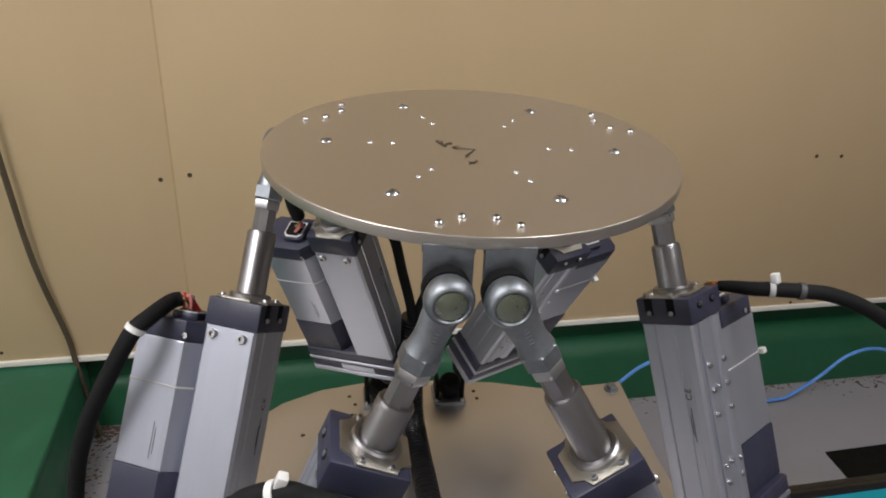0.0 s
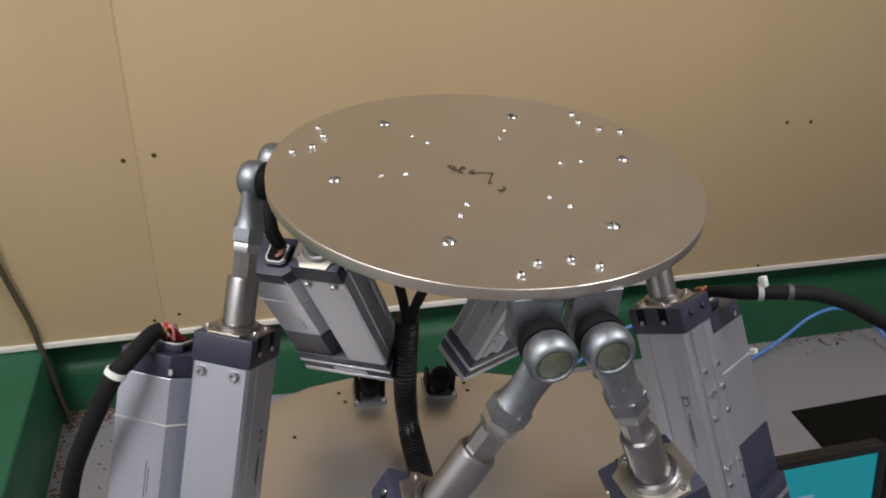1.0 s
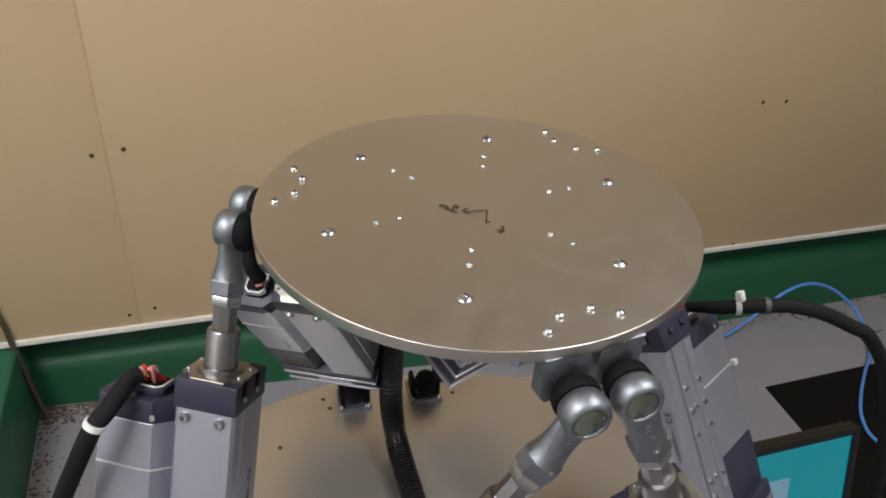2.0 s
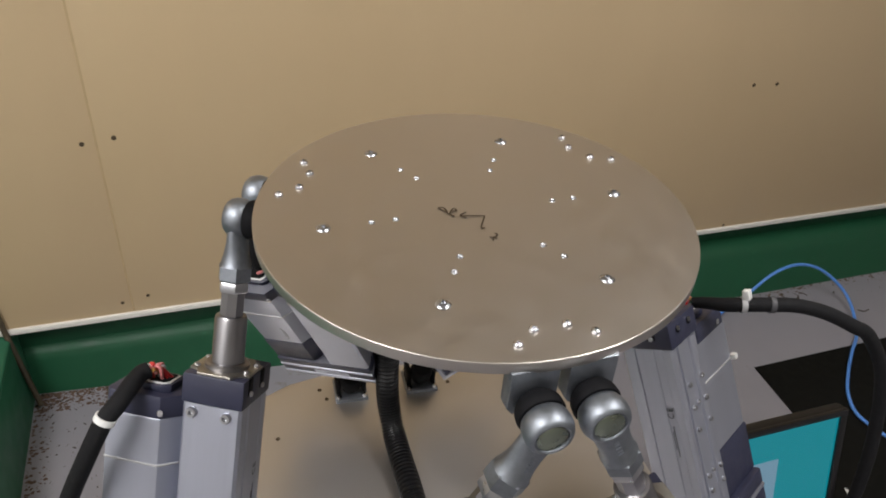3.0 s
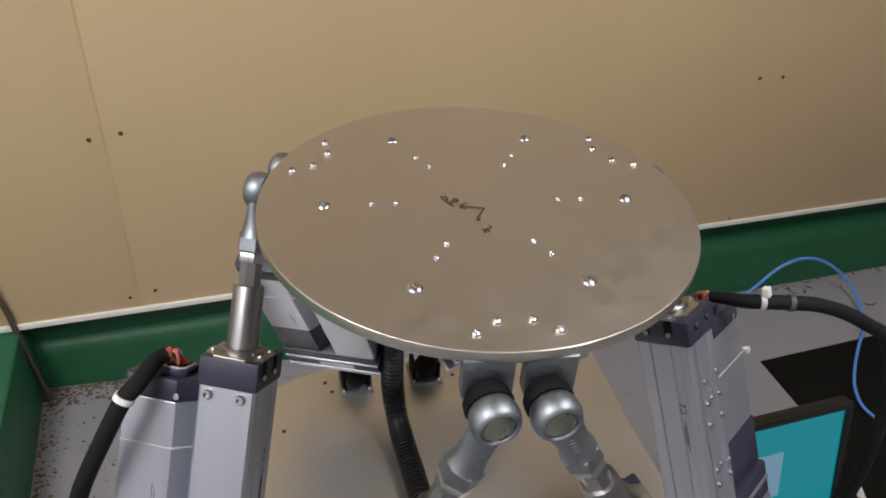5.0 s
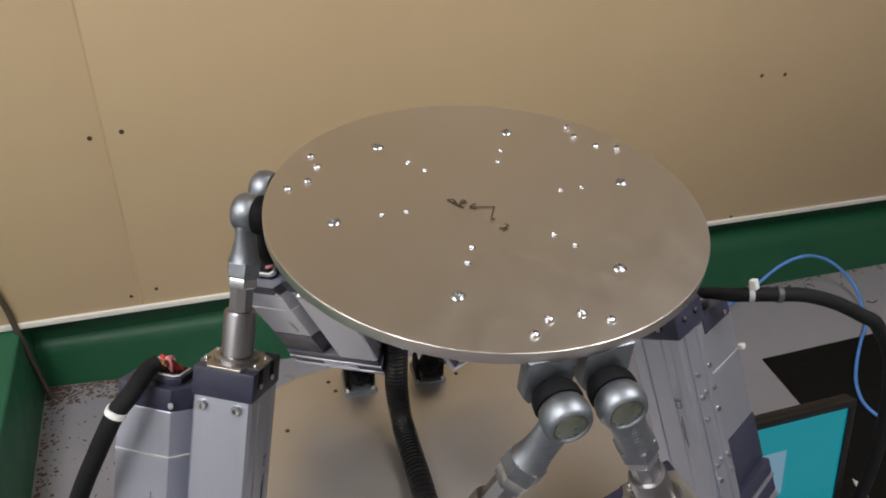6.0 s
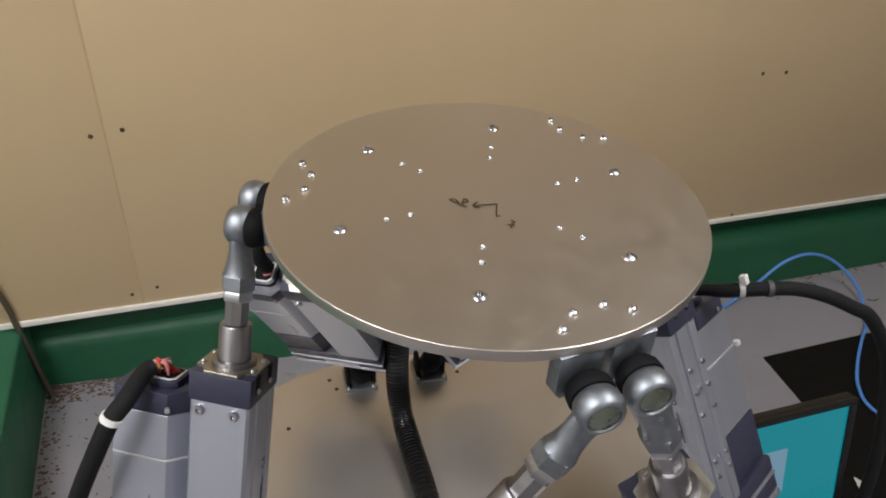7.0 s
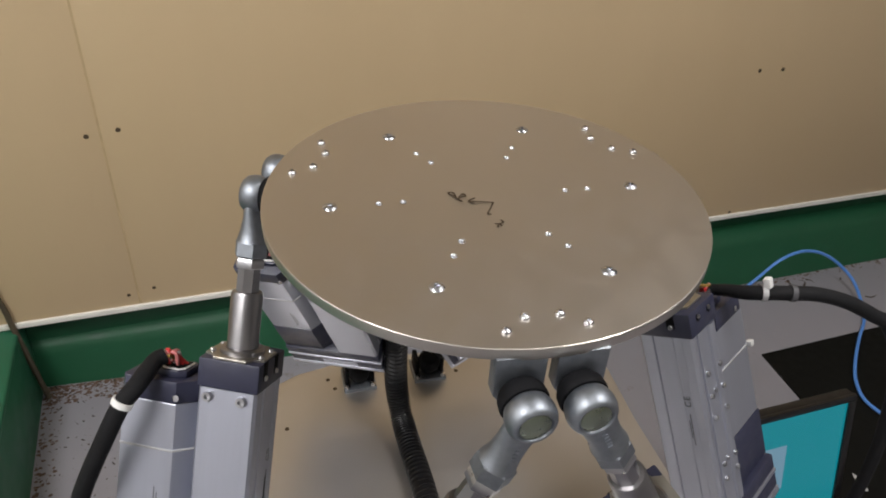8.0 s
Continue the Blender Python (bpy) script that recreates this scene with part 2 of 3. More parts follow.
def cord():
    bm = bmesh.new()
    path = smooth_path([(-0.257, -0.012, 0.012), (-0.270, -0.012, 0.154), (-0.281, -0.012, 0.28), (-0.288, -0.012, 0.36), (-0.323, -0.026, 0.583), (-0.341, -0.036, 0.85), (-0.37, -0.05, 1.40)], 6)
    tube(bm, path, 0.0075, 8)
    thing("edge_strip", bm, M_DARKTRIM, "dark leaning edge strip against the wall panels", "strip")


def debris():
    rnd = random.Random(4)
    bm = bmesh.new()
    for _ in range(460):
        x = rnd.choice((rnd.uniform(-0.26, 0.25), rnd.uniform(-0.26, 0.02), rnd.uniform(-0.26, 0.02), rnd.uniform(0.9, 2.6)))
        edge = 0.045 - 0.076 * min(1.326, x + 0.276) - 0.006
        y = edge - 0.62 * rnd.random() ** 2.2 if x < 0.5 else edge - 0.10 * rnd.random() ** 1.5
        s = 0.0008 + 0.004 * rnd.random() ** 2
        m = pose(x, y, s * 0.25, rnd.uniform(-20, 20), rnd.uniform(-20, 20), rnd.uniform(0, 360))
        w = s * rnd.choice((rnd.uniform(0.5, 1.3), rnd.uniform(0.5, 2.6)))
        pts = [m @ Vector(p) for p in ((-w, -s * 0.5, 0), (w * 0.9, -s * 0.35, 0), (w, s * 0.4, 0), (-w * 0.7, s * 0.5, 0), (0, 0, s * 0.6))]
        v = [bm.verts.new(p) for p in pts]
        for k in range(4):
            bm.faces.new((v[k], v[(k + 1) % 4], v[4]))
        bm.faces.new((v[3], v[2], v[1], v[0]))
    thing("floor_debris", bm, M_DEBRIS, "dark crumbs and dirt scattered on the floor", "debris", kind="stuff", smooth=0)


def dust():
    """Thin brown flakes that lie along the foot of the wall and of the box, with more of them to stand in for the box's
    shade.
    """
    rnd = random.Random(9)
    bm = bmesh.new()
    for k in range(1500):
        if k % 5 < 3:
            x = -0.27 + 0.42 * rnd.random() ** 1.3
            y = 0.045 - 0.076 * (x + 0.276) - 0.004 - 0.07 * rnd.random() ** 1.8
        elif k % 5 == 3:
            x, y = -0.272 + 0.05 * rnd.random() ** 2, rnd.uniform(-0.75, 0.03)
        else:
            x = rnd.uniform(1.0, 2.7)
            y = -0.060 - 0.03 * rnd.random() ** 2
        s = 0.0018 + 0.0075 * rnd.random() ** 2
        z = 0.0004 + 0.0006 * rnd.random()
        turn = rnd.uniform(0, 6.28)
        n = rnd.choice((5, 6, 7))
        rim = [s * rnd.uniform(0.45, 1.0) for _ in range(n)]
        v = [bm.verts.new((x + q * math.cos(turn + 6.283 * i / n), y + 0.7 * q * math.sin(turn + 6.283 * i / n), 0.0002)) for i, q in enumerate(rim)]
        top = bm.verts.new((x, y, z + 0.12 * s))
        for i in range(n):
            bm.faces.new((v[i], v[(i + 1) % n], top))
        bm.faces.new(v[::-1])
    thing("floor_dust_and_shade", bm, M_DUST_SHADE, "brown dust and flakes along the foot of the wall, thickened for shade", "dust", kind="stuff", smooth=0)


def ceiling_lamps():
    for x in (-0.75, 1.35):
        bm = bmesh.new()
        box(bm, x - 0.30, x + 0.30, -2.40, -1.10, CEILING - 0.055, CEILING - 0.001, 0.006)
        lamp = thing("ceiling_lamp", bm, M_LAMPBODY, "broad white ceiling lamp housing with four tubes", "ceiling lamp", "ceiling lamps")
        for dx in (-0.21, -0.07, 0.07, 0.21):
            bm = bmesh.new()
            lathe(bm, [(0.0, -0.6), (0.013, -0.6), (0.013, 0.6), (0.0, 0.6)], 12, pose(x + dx, -1.75, CEILING - 0.062 - 0.014, 90, 0, 0))
            part("tube", bm, M_DIFF, lamp, "glowing white tube")


# ---- hexapod ----
CENTRE = Vector((0.4937, -1.1798, 1.2850))
BASE_CENTRE, BASE_TURN, BASE_RADIUS, BASE_HALF, PIVOT_Z, PLATE_Z = Vector((0.4983, -1.1911, 0)), -4.0, 0.3010, 0.0725, 0.838, 0.706
BALL_RADIUS, BALL_HALF, BALL_DROP = 0.225, 0.0225, -0.040
LEGS = (  # base group and side, platform group and side
    ((210, 1), (-90, -1)),
    ((210, -1), (150, 1)),
    ((330, -1), (-90, 1)),
    ((330, 1), (30, -1)),
    ((90, 1), (150, -1)),
    ((90, -1), (30, 1)),
)


SWING = ((0.27, -0.3), (0.5, -0.4), (1.0, -0.34), (1.5, -0.25), (3.0, -0.01), (3.5, -0.08), (4.0, 0.74), (4.5, 0.23), (6.0, 0.15), (6.5, -0.23), (7.05, 0.18))


def yaw_at(t):
    """The platform's turn: at rest, then swinging to and fro, then parked."""
    if t <= 0.27:
        return -10.8
    if t <= 7.05:
        rows = np.array(SWING)
        return -2.59 + 9.88 * math.cos(2 * math.pi * (t - 3.2643) / 1.248) + float(np.interp(t, rows[:, 0], rows[:, 1]))
    stops = ((7.05, 7.25), (7.1, 6.5), (7.2, 4.2), (7.3, 0.6), (7.4, -3.0), (7.5, -5.27), (7.6, -5.75), (7.8, -5.93), (9.0, -5.96))
    for (a, u), (b, v) in zip(stops, stops[1:]):
        if t <= b:
            return u + (v - u) * (t - a) / (b - a)
    return -5.96


SETTLE = ((0.0, -0.0021, 0.0024, 0.0016), (0.5, -0.0003, 0.0019, 0.0017), (1.0, -0.0013, 0.0018, 0.0016), (1.5, 0.0, 0.0010, 0.0006), (3.0, 0.0008, -0.0007, -0.0004), (9.0, 0.0003, -0.0008, -0.0005))


def platform_pose(t):
    """The platform settles a little and swings about its axis."""
    rows = np.array(SETTLE)
    drift = Vector([float(np.interp(t, rows[:, 0], rows[:, k])) for k in (1, 2, 3)])
    return Matrix.Translation(CENTRE + drift) @ rz(yaw_at(t))


FOOT_OFFSET = {(90, 1): Vector((0.002, 0.0, 0.0)), (210, -1): Vector((0.003, 0.0, 0.0))}


def base_joint(group, side):
    return FOOT_OFFSET.get((group, side), Vector()) + Vector((BASE_CENTRE.x, BASE_CENTRE.y, PIVOT_Z)) + rz(BASE_TURN + group + 90) @ Vector((side * BASE_HALF, -BASE_RADIUS, 0))


def top_joint(t, group, side):
    return platform_pose(t) @ (rz(group + 90) @ Vector((side * BALL_HALF, -BALL_RADIUS, BALL_DROP)))


MOTOR_ANGLE = {(210, 1): -94, (210, -1): 150.4, (330, -1): -86, (330, 1): 32.3, (90, 1): 152, (90, -1): 24}


def motor_way(group, side):
    """Level direction in which the motor sits beside its cylinder."""
    a = radians(MOTOR_ANGLE[group, side])
    return Vector((math.cos(a), math.sin(a), 0))


def leg_pose(t, leg):
    (bg, bs), (pg, ps) = leg
    foot, top = base_joint(bg, bs), top_joint(t, pg, ps)
    z = (top - foot).normalized()
    x = motor_way(bg, bs)
    x = (x - z * x.dot(z)).normalized()
    y = z.cross(x)
    m = Matrix((x, y, z)).transposed().to_4x4()
    return Matrix.Translation(foot) @ m, (top - foot).length


def base_plate():
    bm = bmesh.new()
    outline = [(0.882, -0.838), (0.745, -0.842), (0.650, -0.808), (0.560, -0.790), (0.490, -0.782), (0.420, -0.779), (0.350, -0.788), (0.285, -0.815), (0.215, -0.872),
               (0.165, -0.955), (0.122, -1.12), (0.112, -1.30), (0.127, -1.46), (0.217, -1.54), (0.50, -1.56), (0.75, -1.55), (0.845, -1.46), (0.855, -1.28), (0.863, -1.03)]
    prism(bm, outline, PLATE_Z - 0.012, PLATE_Z, 0.0012)
    plate = thing("base_plate", bm, M_BASE, "beige-grey satin metal base plate under the actuators", "base plate")
    # flat dark discs stand in for the shade inside the screw holes
    bm = bmesh.new()
    lathe(bm, [(0.0, -0.002), (0.0032, -0.002), (0.0036, 0.0005), (0.0, 0.0006)], 10)
    hole = mesh_of("screw_hole_shade", bm, M_HOLE)
    for x, y in ((0.316, -0.9005), (0.3974, -0.8131), (0.4051, -0.8361), (0.6125, -0.828), (0.6135, -0.8483)):
        again("screw_hole_shade", hole, plate, pose(x, y, PLATE_Z))
    bm = bmesh.new()
    lathe(bm, [(0.0, 0.0), (0.013, 0.0), (0.013, 0.0015), (0.0125, 0.002)], 18)
    lathe(bm, [(0.0, 0.0), (0.0085, 0.002), (0.0085, 0.008), (0.0075, 0.009), (0.0, 0.009)], 6)
    part("corner_bolt", bm, M_ZINC, plate, "dull zinc hexagon bolt with a washer").matrix_basis = pose(0.858, -0.855, PLATE_Z)
    # stand below the plate
    bm = bmesh.new()
    prism(bm, [(0.20, -0.90), (0.82, -0.90), (0.82, -1.50), (0.20, -1.50)], 0.0, PLATE_Z - 0.0122, 0.003)
    thing("stand", bm, M_NAVY, "dark painted steel stand under the base plate", "stand")


def joint_mounts():
    """The foot that carries each actuator on the base plate."""
    first = None
    for (bg, bs), _ in LEGS:
        m = Matrix.Translation(base_joint(bg, bs) - Vector((0, 0, PIVOT_Z - PLATE_Z))) @ rz(BASE_TURN + bg + 90) @ pose(-0.012 * bs + 0.018, -0.059, 0)
        if first is None:
            bm = bmesh.new()
            box(bm, -0.027, 0.027, -0.027, 0.027, 0.0, 0.007, 0.0012)
            first = thing("joint_mount", bm, M_ZINC, "zinc-plated foot bracket bolted to the base plate", "bracket", "actuator feet")
            first.matrix_basis = m
            for s in (-1, 1):
                bm = bmesh.new()
                box(bm, s * 0.021 - 0.004, s * 0.021 + 0.004, -0.016, 0.016, 0.007, 0.040, 0.003)
                part("cheek", bm, M_RUBBER, first, "black bracket cheek")
            for x in (-0.021, 0.021):
                for y in (-0.0215, 0.0215):
                    bm = bmesh.new()
                    lathe(bm, [(0.0, 0.007), (0.0045, 0.007), (0.0045, 0.0115), (0.0, 0.012)], 10, Matrix.Translation((x, y, 0)))
                    part("bolt", bm, M_CHROME, first)
            bm = bmesh.new()
            lathe(bm, [(0.0, 0.0), (0.014, 0.002), (0.018, 0.014), (0.019, 0.026), (0.018, 0.034), (0.014, 0.040), (0.0, 0.043)], 24, pose(0, 0, 0.010, -22, 0, 0))
            part("joint_boot", bm, M_RUBBER, first, "round black rubber joint boot")
        else:
            copy_thing(first, m)


def platform():
    cu = bpy.data.curves.new("disc", "CURVE")
    cu.dimensions, cu.fill_mode, cu.resolution_u = "2D", "BOTH", 12
    cu.extrude, cu.bevel_depth, cu.bevel_resolution = 0.0044, 0.0009, 2

    def ring(x, y, r, n):
        s = cu.splines.new("POLY")
        s.points.add(n - 1)
        s.use_cyclic_u = True
        for k, p in enumerate(s.points):
            a = 2 * math.pi * k / n
            p.co = (x + r * math.cos(a), y + r * math.sin(a), 0, 1)

    ring(0, 0, 0.1992, 160)
    for k in range(6):
        a = radians(60 * k)
        for r, hole, n in ((0.1408, 0.0062, 24), (0.098, 0.0033, 14), (0.076, 0.0033, 14)):
            ring(r * math.cos(a), r * math.sin(a), hole, n)
    ob = new("disc", cu)
    me = bpy.data.meshes.new_from_object(ob.evaluated_get(bpy.context.evaluated_depsgraph_get()))
    bpy.data.objects.remove(ob)
    me.transform(Matrix.Translation((0, 0, -0.0053)))
    me.materials.clear()
    me.materials.append(M_ALU)
    me.polygons.foreach_set("use_smooth", [True] * len(me.polygons))
    me.set_sharp_from_angle(angle=radians(30))
    top = tagged(new("motion_platform", me), "round satin aluminium platform with drilled holes on six actuators", "platform")

    bm = bmesh.new()
    lathe(bm, [(0.0, 0.0004), (0.0020, 0.0003), (0.0023, 0.0022), (0.0036, 0.0020), (0.0052, 0.0013), (0.0064, 0.0003), (0.0070, -0.0006), (0.0060, -0.0012), (0.0060, -0.0080)], 24)
    insert = mesh_of("threaded_insert", bm, M_PLUG)
    bm = bmesh.new()
    lathe(bm, [(0.0, -0.0028), (0.0012, -0.0026), (0.0020, -0.0006), (0.0033, 0.0001), (0.0039, 0.0003), (0.0042, 0.0), (0.0034, -0.0012), (0.0034, -0.0060)], 16)
    small = mesh_of("small_insert", bm, M_PLUG)
    for k in range(6):
        a = 60 * k
        again("threaded_insert", insert, top, rz(a) @ pose(0.1408, 0, 0))
        for r in (0.098, 0.076):
            again("small_insert", small, top, rz(a) @ pose(r, 0, 0) @ Matrix.Diagonal((0.78, 0.78, 1, 1)))
    bm = bmesh.new()
    lathe(bm, [(0.0, 0.0009), (0.0019, 0.0009), (0.0021, 0.0032), (0.0034, 0.0029), (0.0046, 0.0018), (0.0050, 0.0001), (0.0050, -0.0004)], 18)
    head = mesh_of("button_screw", bm, M_CHROME)
    for g in (-90, 150, 30):
        for r, a in ((0.1663, 4.69), (0.1663, -4.69), (0.1813, 9.98), (0.1813, -9.98)):
            again("button_screw", head, top, rz(g + a) @ pose(r, 0, 0.0002) @ Matrix.Scale(0.82, 4))
    # brackets that carry the rod ends
    first = None
    for g in (-90, 150, 30):
        for s in (-1, 1):
            m = rz(g + 90) @ pose(s * (BALL_HALF + 0.001), 0, 0)
            if first is None:
                bm = bmesh.new()
                box(bm, -0.0205, 0.0205, -0.196, -0.150, -0.0170, -0.0082, 0.0012)
                prism(bm, [(-0.0195, -0.0084), (-0.0195, -0.044), (-0.0150, -0.0500), (0.0150, -0.0500), (0.0195, -0.044), (0.0195, -0.0084)], 0.1845, 0.1985, 0.0012, pose(0, 0, 0, 90))
                mesh = mesh_of("bracket", bm, M_ZINC)
                bm = bmesh.new()
                lathe(bm, [(0.0, -0.004), (0.0105, -0.004), (0.0105, 0.006), (0.0, 0.006)], 6, pose(0, -0.203, BALL_DROP, 90))
                lathe(bm, [(0.0, 0.0), (0.007, 0.0), (0.007, 0.022), (0.0, 0.022)], 16, pose(0, -0.2, BALL_DROP, 90))
                stud = mesh_of("ball_stud", bm, M_ZINC)
                first = True
            b = again("bracket", mesh, top, m)
            again("ball_stud", stud, b, Matrix())
    # hand-drawn axes in marker
    ink = Matrix.Translation((0, 0, 0.0006))
    strokes = (
        ((0.0035, -0.0119), (-0.0072, -0.0096), (-0.018, -0.0069)),
        ((-0.0114, -0.0027), (-0.018, -0.0069), (-0.0136, -0.0115)),
        ((0.0035, -0.0119), (-0.0016, -0.0210), (-0.0061, -0.0297), (-0.0031, -0.0301)),
        ((-0.034, 0.0095), (-0.029, 0.0088), (-0.0281, 0.0006), (-0.0315, 0.0051), (-0.034, 0.0095)),
        ((-0.0286, 0.0047), (-0.0275, -0.0025), (-0.023, 0.0009), (-0.0189, 0.0013), (-0.0204, 0.0056), (-0.0264, -0.0017), (-0.0241, -0.007)),
        ((0.0026, -0.04), (0.0042, -0.0432), (-0.0002, -0.0457), (-0.0041, -0.0451)),
        ((-0.0028, -0.0504), (-0.0002, -0.0457), (0.0014, -0.0489)),
    )
    for s in strokes:
        bm = bmesh.new()
        tube(bm, smooth_path([(x, y, 0) for x, y in s], 5), 0.00085, 6)
        for v in bm.verts:
            v.co.z *= 0.3
        part("pen_stroke", bm, M_INK, top, "thin dark marker stroke").matrix_basis = ink
    return top


def hex_profile(bm, r, z0, z1, m=None):
    lathe(bm, [(0.0, z0), (r * 0.93, z0), (r, z0 + 0.0012), (r, z1 - 0.0012), (r * 0.93, z1), (0.0, z1)], 6, m)


def body_outline():
    """Section of the cylinder's extrusion: flat on one side, railed on the other."""
    return [(-0.0305, -0.0335), (-0.0275, -0.0365), (-0.022, -0.0365), (-0.021, -0.0340), (-0.0185, -0.0340), (-0.0175, -0.0365), (-0.0060, -0.0372), (-0.0045, -0.0350), (0.0080, -0.0350), (0.0095, -0.0376),
            (0.0135, -0.0388), (0.0180, -0.0388), (0.0215, -0.0376), (0.0228, -0.0345), (0.028, -0.0345), (0.0305, -0.032), (0.0305, 0.0260), (0.0275, 0.0290), (-0.0275, 0.0290), (-0.0305, 0.0260),
            (-0.0305, 0.0125), (-0.0290, 0.0115), (-0.0290, 0.0090), (-0.0305, 0.0080), (-0.0305, -0.0120), (-0.0296, -0.0130), (-0.0296, -0.0230), (-0.0305, -0.0240)]


MOTOR_OUTLINE = [(0.0365, -0.0285), (0.1105, -0.0285), (0.112, -0.027), (0.112, 0.0235), (0.1110, 0.0257), (0.1088, 0.0265), (0.0555, 0.0265), (0.0535, 0.0260), (0.0370, 0.0090), (0.0355, 0.006), (0.0355, -0.0275)]


def actuator():
    """An electric cylinder with a parallel motor; z runs along the rod, x towards the motor."""
    bm = bmesh.new()
    prism(bm, body_outline(), 0.036, 0.2678)
    act = thing("electric_actuator", bm, M_BODY, "silver electric cylinder with navy end caps and parallel motor", "actuator", "hexapod legs", smooth=25)
    bm = bmesh.new()
    box(bm, -0.0318, 0.0318, -0.0378, 0.0303, 0.268, 0.298, 0.0022)
    cap = part("rod_cover", bm, M_NAVY, act, "dark navy cast end cover")
    bm = bmesh.new()
    prism(bm, [(-0.0305, -0.017), (-0.021, -0.0205), (-0.017, -0.0300), (0.017, -0.0300), (0.021, -0.0205), (0.0305, -0.017), (0.0305, 0.017), (0.021, 0.0205), (0.017, 0.0300), (-0.017, 0.0300), (-0.021, 0.0205), (-0.0305, 0.017)], 0.2979, 0.3005, 0.0006)
    flange = part("flange", bm, M_FLANGE, cap, "bright machined flange")
    bm = bmesh.new()
    lathe(bm, [(0.0163, 0.3003), (0.0222, 0.3003), (0.0222, 0.3045), (0.0204, 0.3062), (0.0165, 0.3062), (0.0163, 0.3010)], 32)
    part("rod_seal", bm, M_STEEL, cap, "polished seal ring")
    bm = bmesh.new()
    lathe(bm, [(0.0, 0.0004), (0.0014, 0.0004), (0.0016, 0.0026), (0.0030, 0.0026), (0.0034, 0.0018), (0.0034, -0.001)], 12)
    screw = mesh_of("cap_screw", bm, M_SCREW)
    for x, y in ((-0.0255, -0.0125), (-0.0255, 0.0125), (0.0255, -0.0125), (0.0255, 0.0125)):
        again("cap_screw", screw, act, pose(x, y, 0.3003))
    for z in (0.260,):
        for x in (-0.016, 0.016):
            again("cap_screw", screw, act, pose(x * 1.1 + 0.002, 0.0291, z - 0.001, -90) @ Matrix.Scale(1.6, 4))
    # screws on the cover's sides, with black discs for the shade in their recesses
    for y, a in ((-0.0378, 90),):
        for x in (-0.013, 0.013):
            bm = bmesh.new()
            lathe(bm, [(0.0, 0.0001), (0.0042, 0.0001), (0.0046, 0.0007), (0.0, 0.0007)], 12)
            pit = part("recess_shade", bm, M_RUBBER, cap, "black disc for the shade in a screw recess")
            pit.matrix_basis = pose(x, y, 0.287, a)
            again("cap_screw", screw, act, pose(x, y, 0.2885, a) @ Matrix.Scale(0.8, 4))
    # rail screws
    for z, middle in ((0.2165, False), (0.188, True), (0.160, False), (0.099, True), (0.0797, False)):
        for x in (-0.0112, 0.0155):
            again("cap_screw", screw, act, pose(x, -0.0372 if x < 0 else -0.0389, z, 90) @ Matrix.Scale(0.95, 4))
        if middle:
            again("cap_screw", screw, act, pose(0.003, -0.0351, z, 90) @ Matrix.Scale(0.85, 4))
    # black pads for the shade in the notches on the cover's outer side
    for y in (-0.014, 0.014):
        bm = bmesh.new()
        box(bm, -0.0322, -0.0310, y - 0.005, y + 0.005, 0.2795, 0.2978, 0.0003)
        part("notch_shade", bm, M_RUBBER, cap, "black pad for the shade in a cover notch")
        again("cap_screw", screw, act, pose(-0.0321, y, 0.2815, 0, -90, 0) @ Matrix.Scale(0.8, 4))
    # motor
    bm = bmesh.new()
    prism(bm, MOTOR_OUTLINE, 0.102, 0.2428, 0.001)
    motor = part("motor", bm, M_BODY, act, "silver rectangular motor case", 22)
    bm = bmesh.new()
    outline = [(0.034, -0.022), (0.041, -0.0295), (0.106, -0.0295), (0.113, -0.022), (0.113, 0.022), (0.108, 0.0275), (0.054, 0.0275), (0.034, 0.007)]
    prism(bm, outline, 0.243, 0.266, 0.0015)
    part("motor_cover", bm, M_NAVY, motor, "navy motor end cover with a cable port")
    bm = bmesh.new()
    prism(bm, [(0.052, -0.016), (0.056, -0.020), (0.080, -0.020), (0.084, -0.016), (0.084, 0.011), (0.078, 0.016), (0.058, 0.016), (0.052, 0.011)], 0.266, 0.2735, 0.001)
    part("port_rim", bm, M_NAVY, motor, "navy raised port rim")
    bm = bmesh.new()
    prism(bm, [(0.055, -0.014), (0.081, -0.014), (0.081, 0.008), (0.076, 0.013), (0.060, 0.013), (0.055, 0.008)], 0.2735, 0.2748, 0.0003)
    part("connector", bm, M_WHITE, motor, "white wire connector")
    bm = bmesh.new()
    prism(bm, [(0.057, -0.012), (0.079, -0.012), (0.079, 0.007), (0.075, 0.011), (0.061, 0.011), (0.057, 0.007)], 0.2745, 0.2756)
    part("socket", bm, M_RUBBER, motor, "black socket")
    bm = bmesh.new()
    prism(bm, [(0.0742 + (x - 0.0742) * 1.018, y * 1.03) for x, y in MOTOR_OUTLINE], 0.192, 0.1945, 0.0004)
    part("cable_tie", bm, M_CLEAR, motor, "milky nylon cable tie")
    bm = bmesh.new()
    box(bm, 0.1100, 0.1185, -0.0350, -0.0275, 0.190, 0.1970, 0.001)
    part("tie_head", bm, M_WHITE, motor, "white cable tie head")
    bm = bmesh.new()
    lathe(bm, [(0.0, -0.0004), (0.0030, -0.0004), (0.0034, 0.0015), (0.0, 0.002)], 12)
    ms = mesh_of("cover_screw", bm, M_CHROME)
    for x, y, a in ((0.053, 0.0276, -90), (0.092, -0.0296, 90)):
        again("cover_screw", ms, motor, pose(x, y, 0.250, a))
    # gear housing and end plates
    bm = bmesh.new()
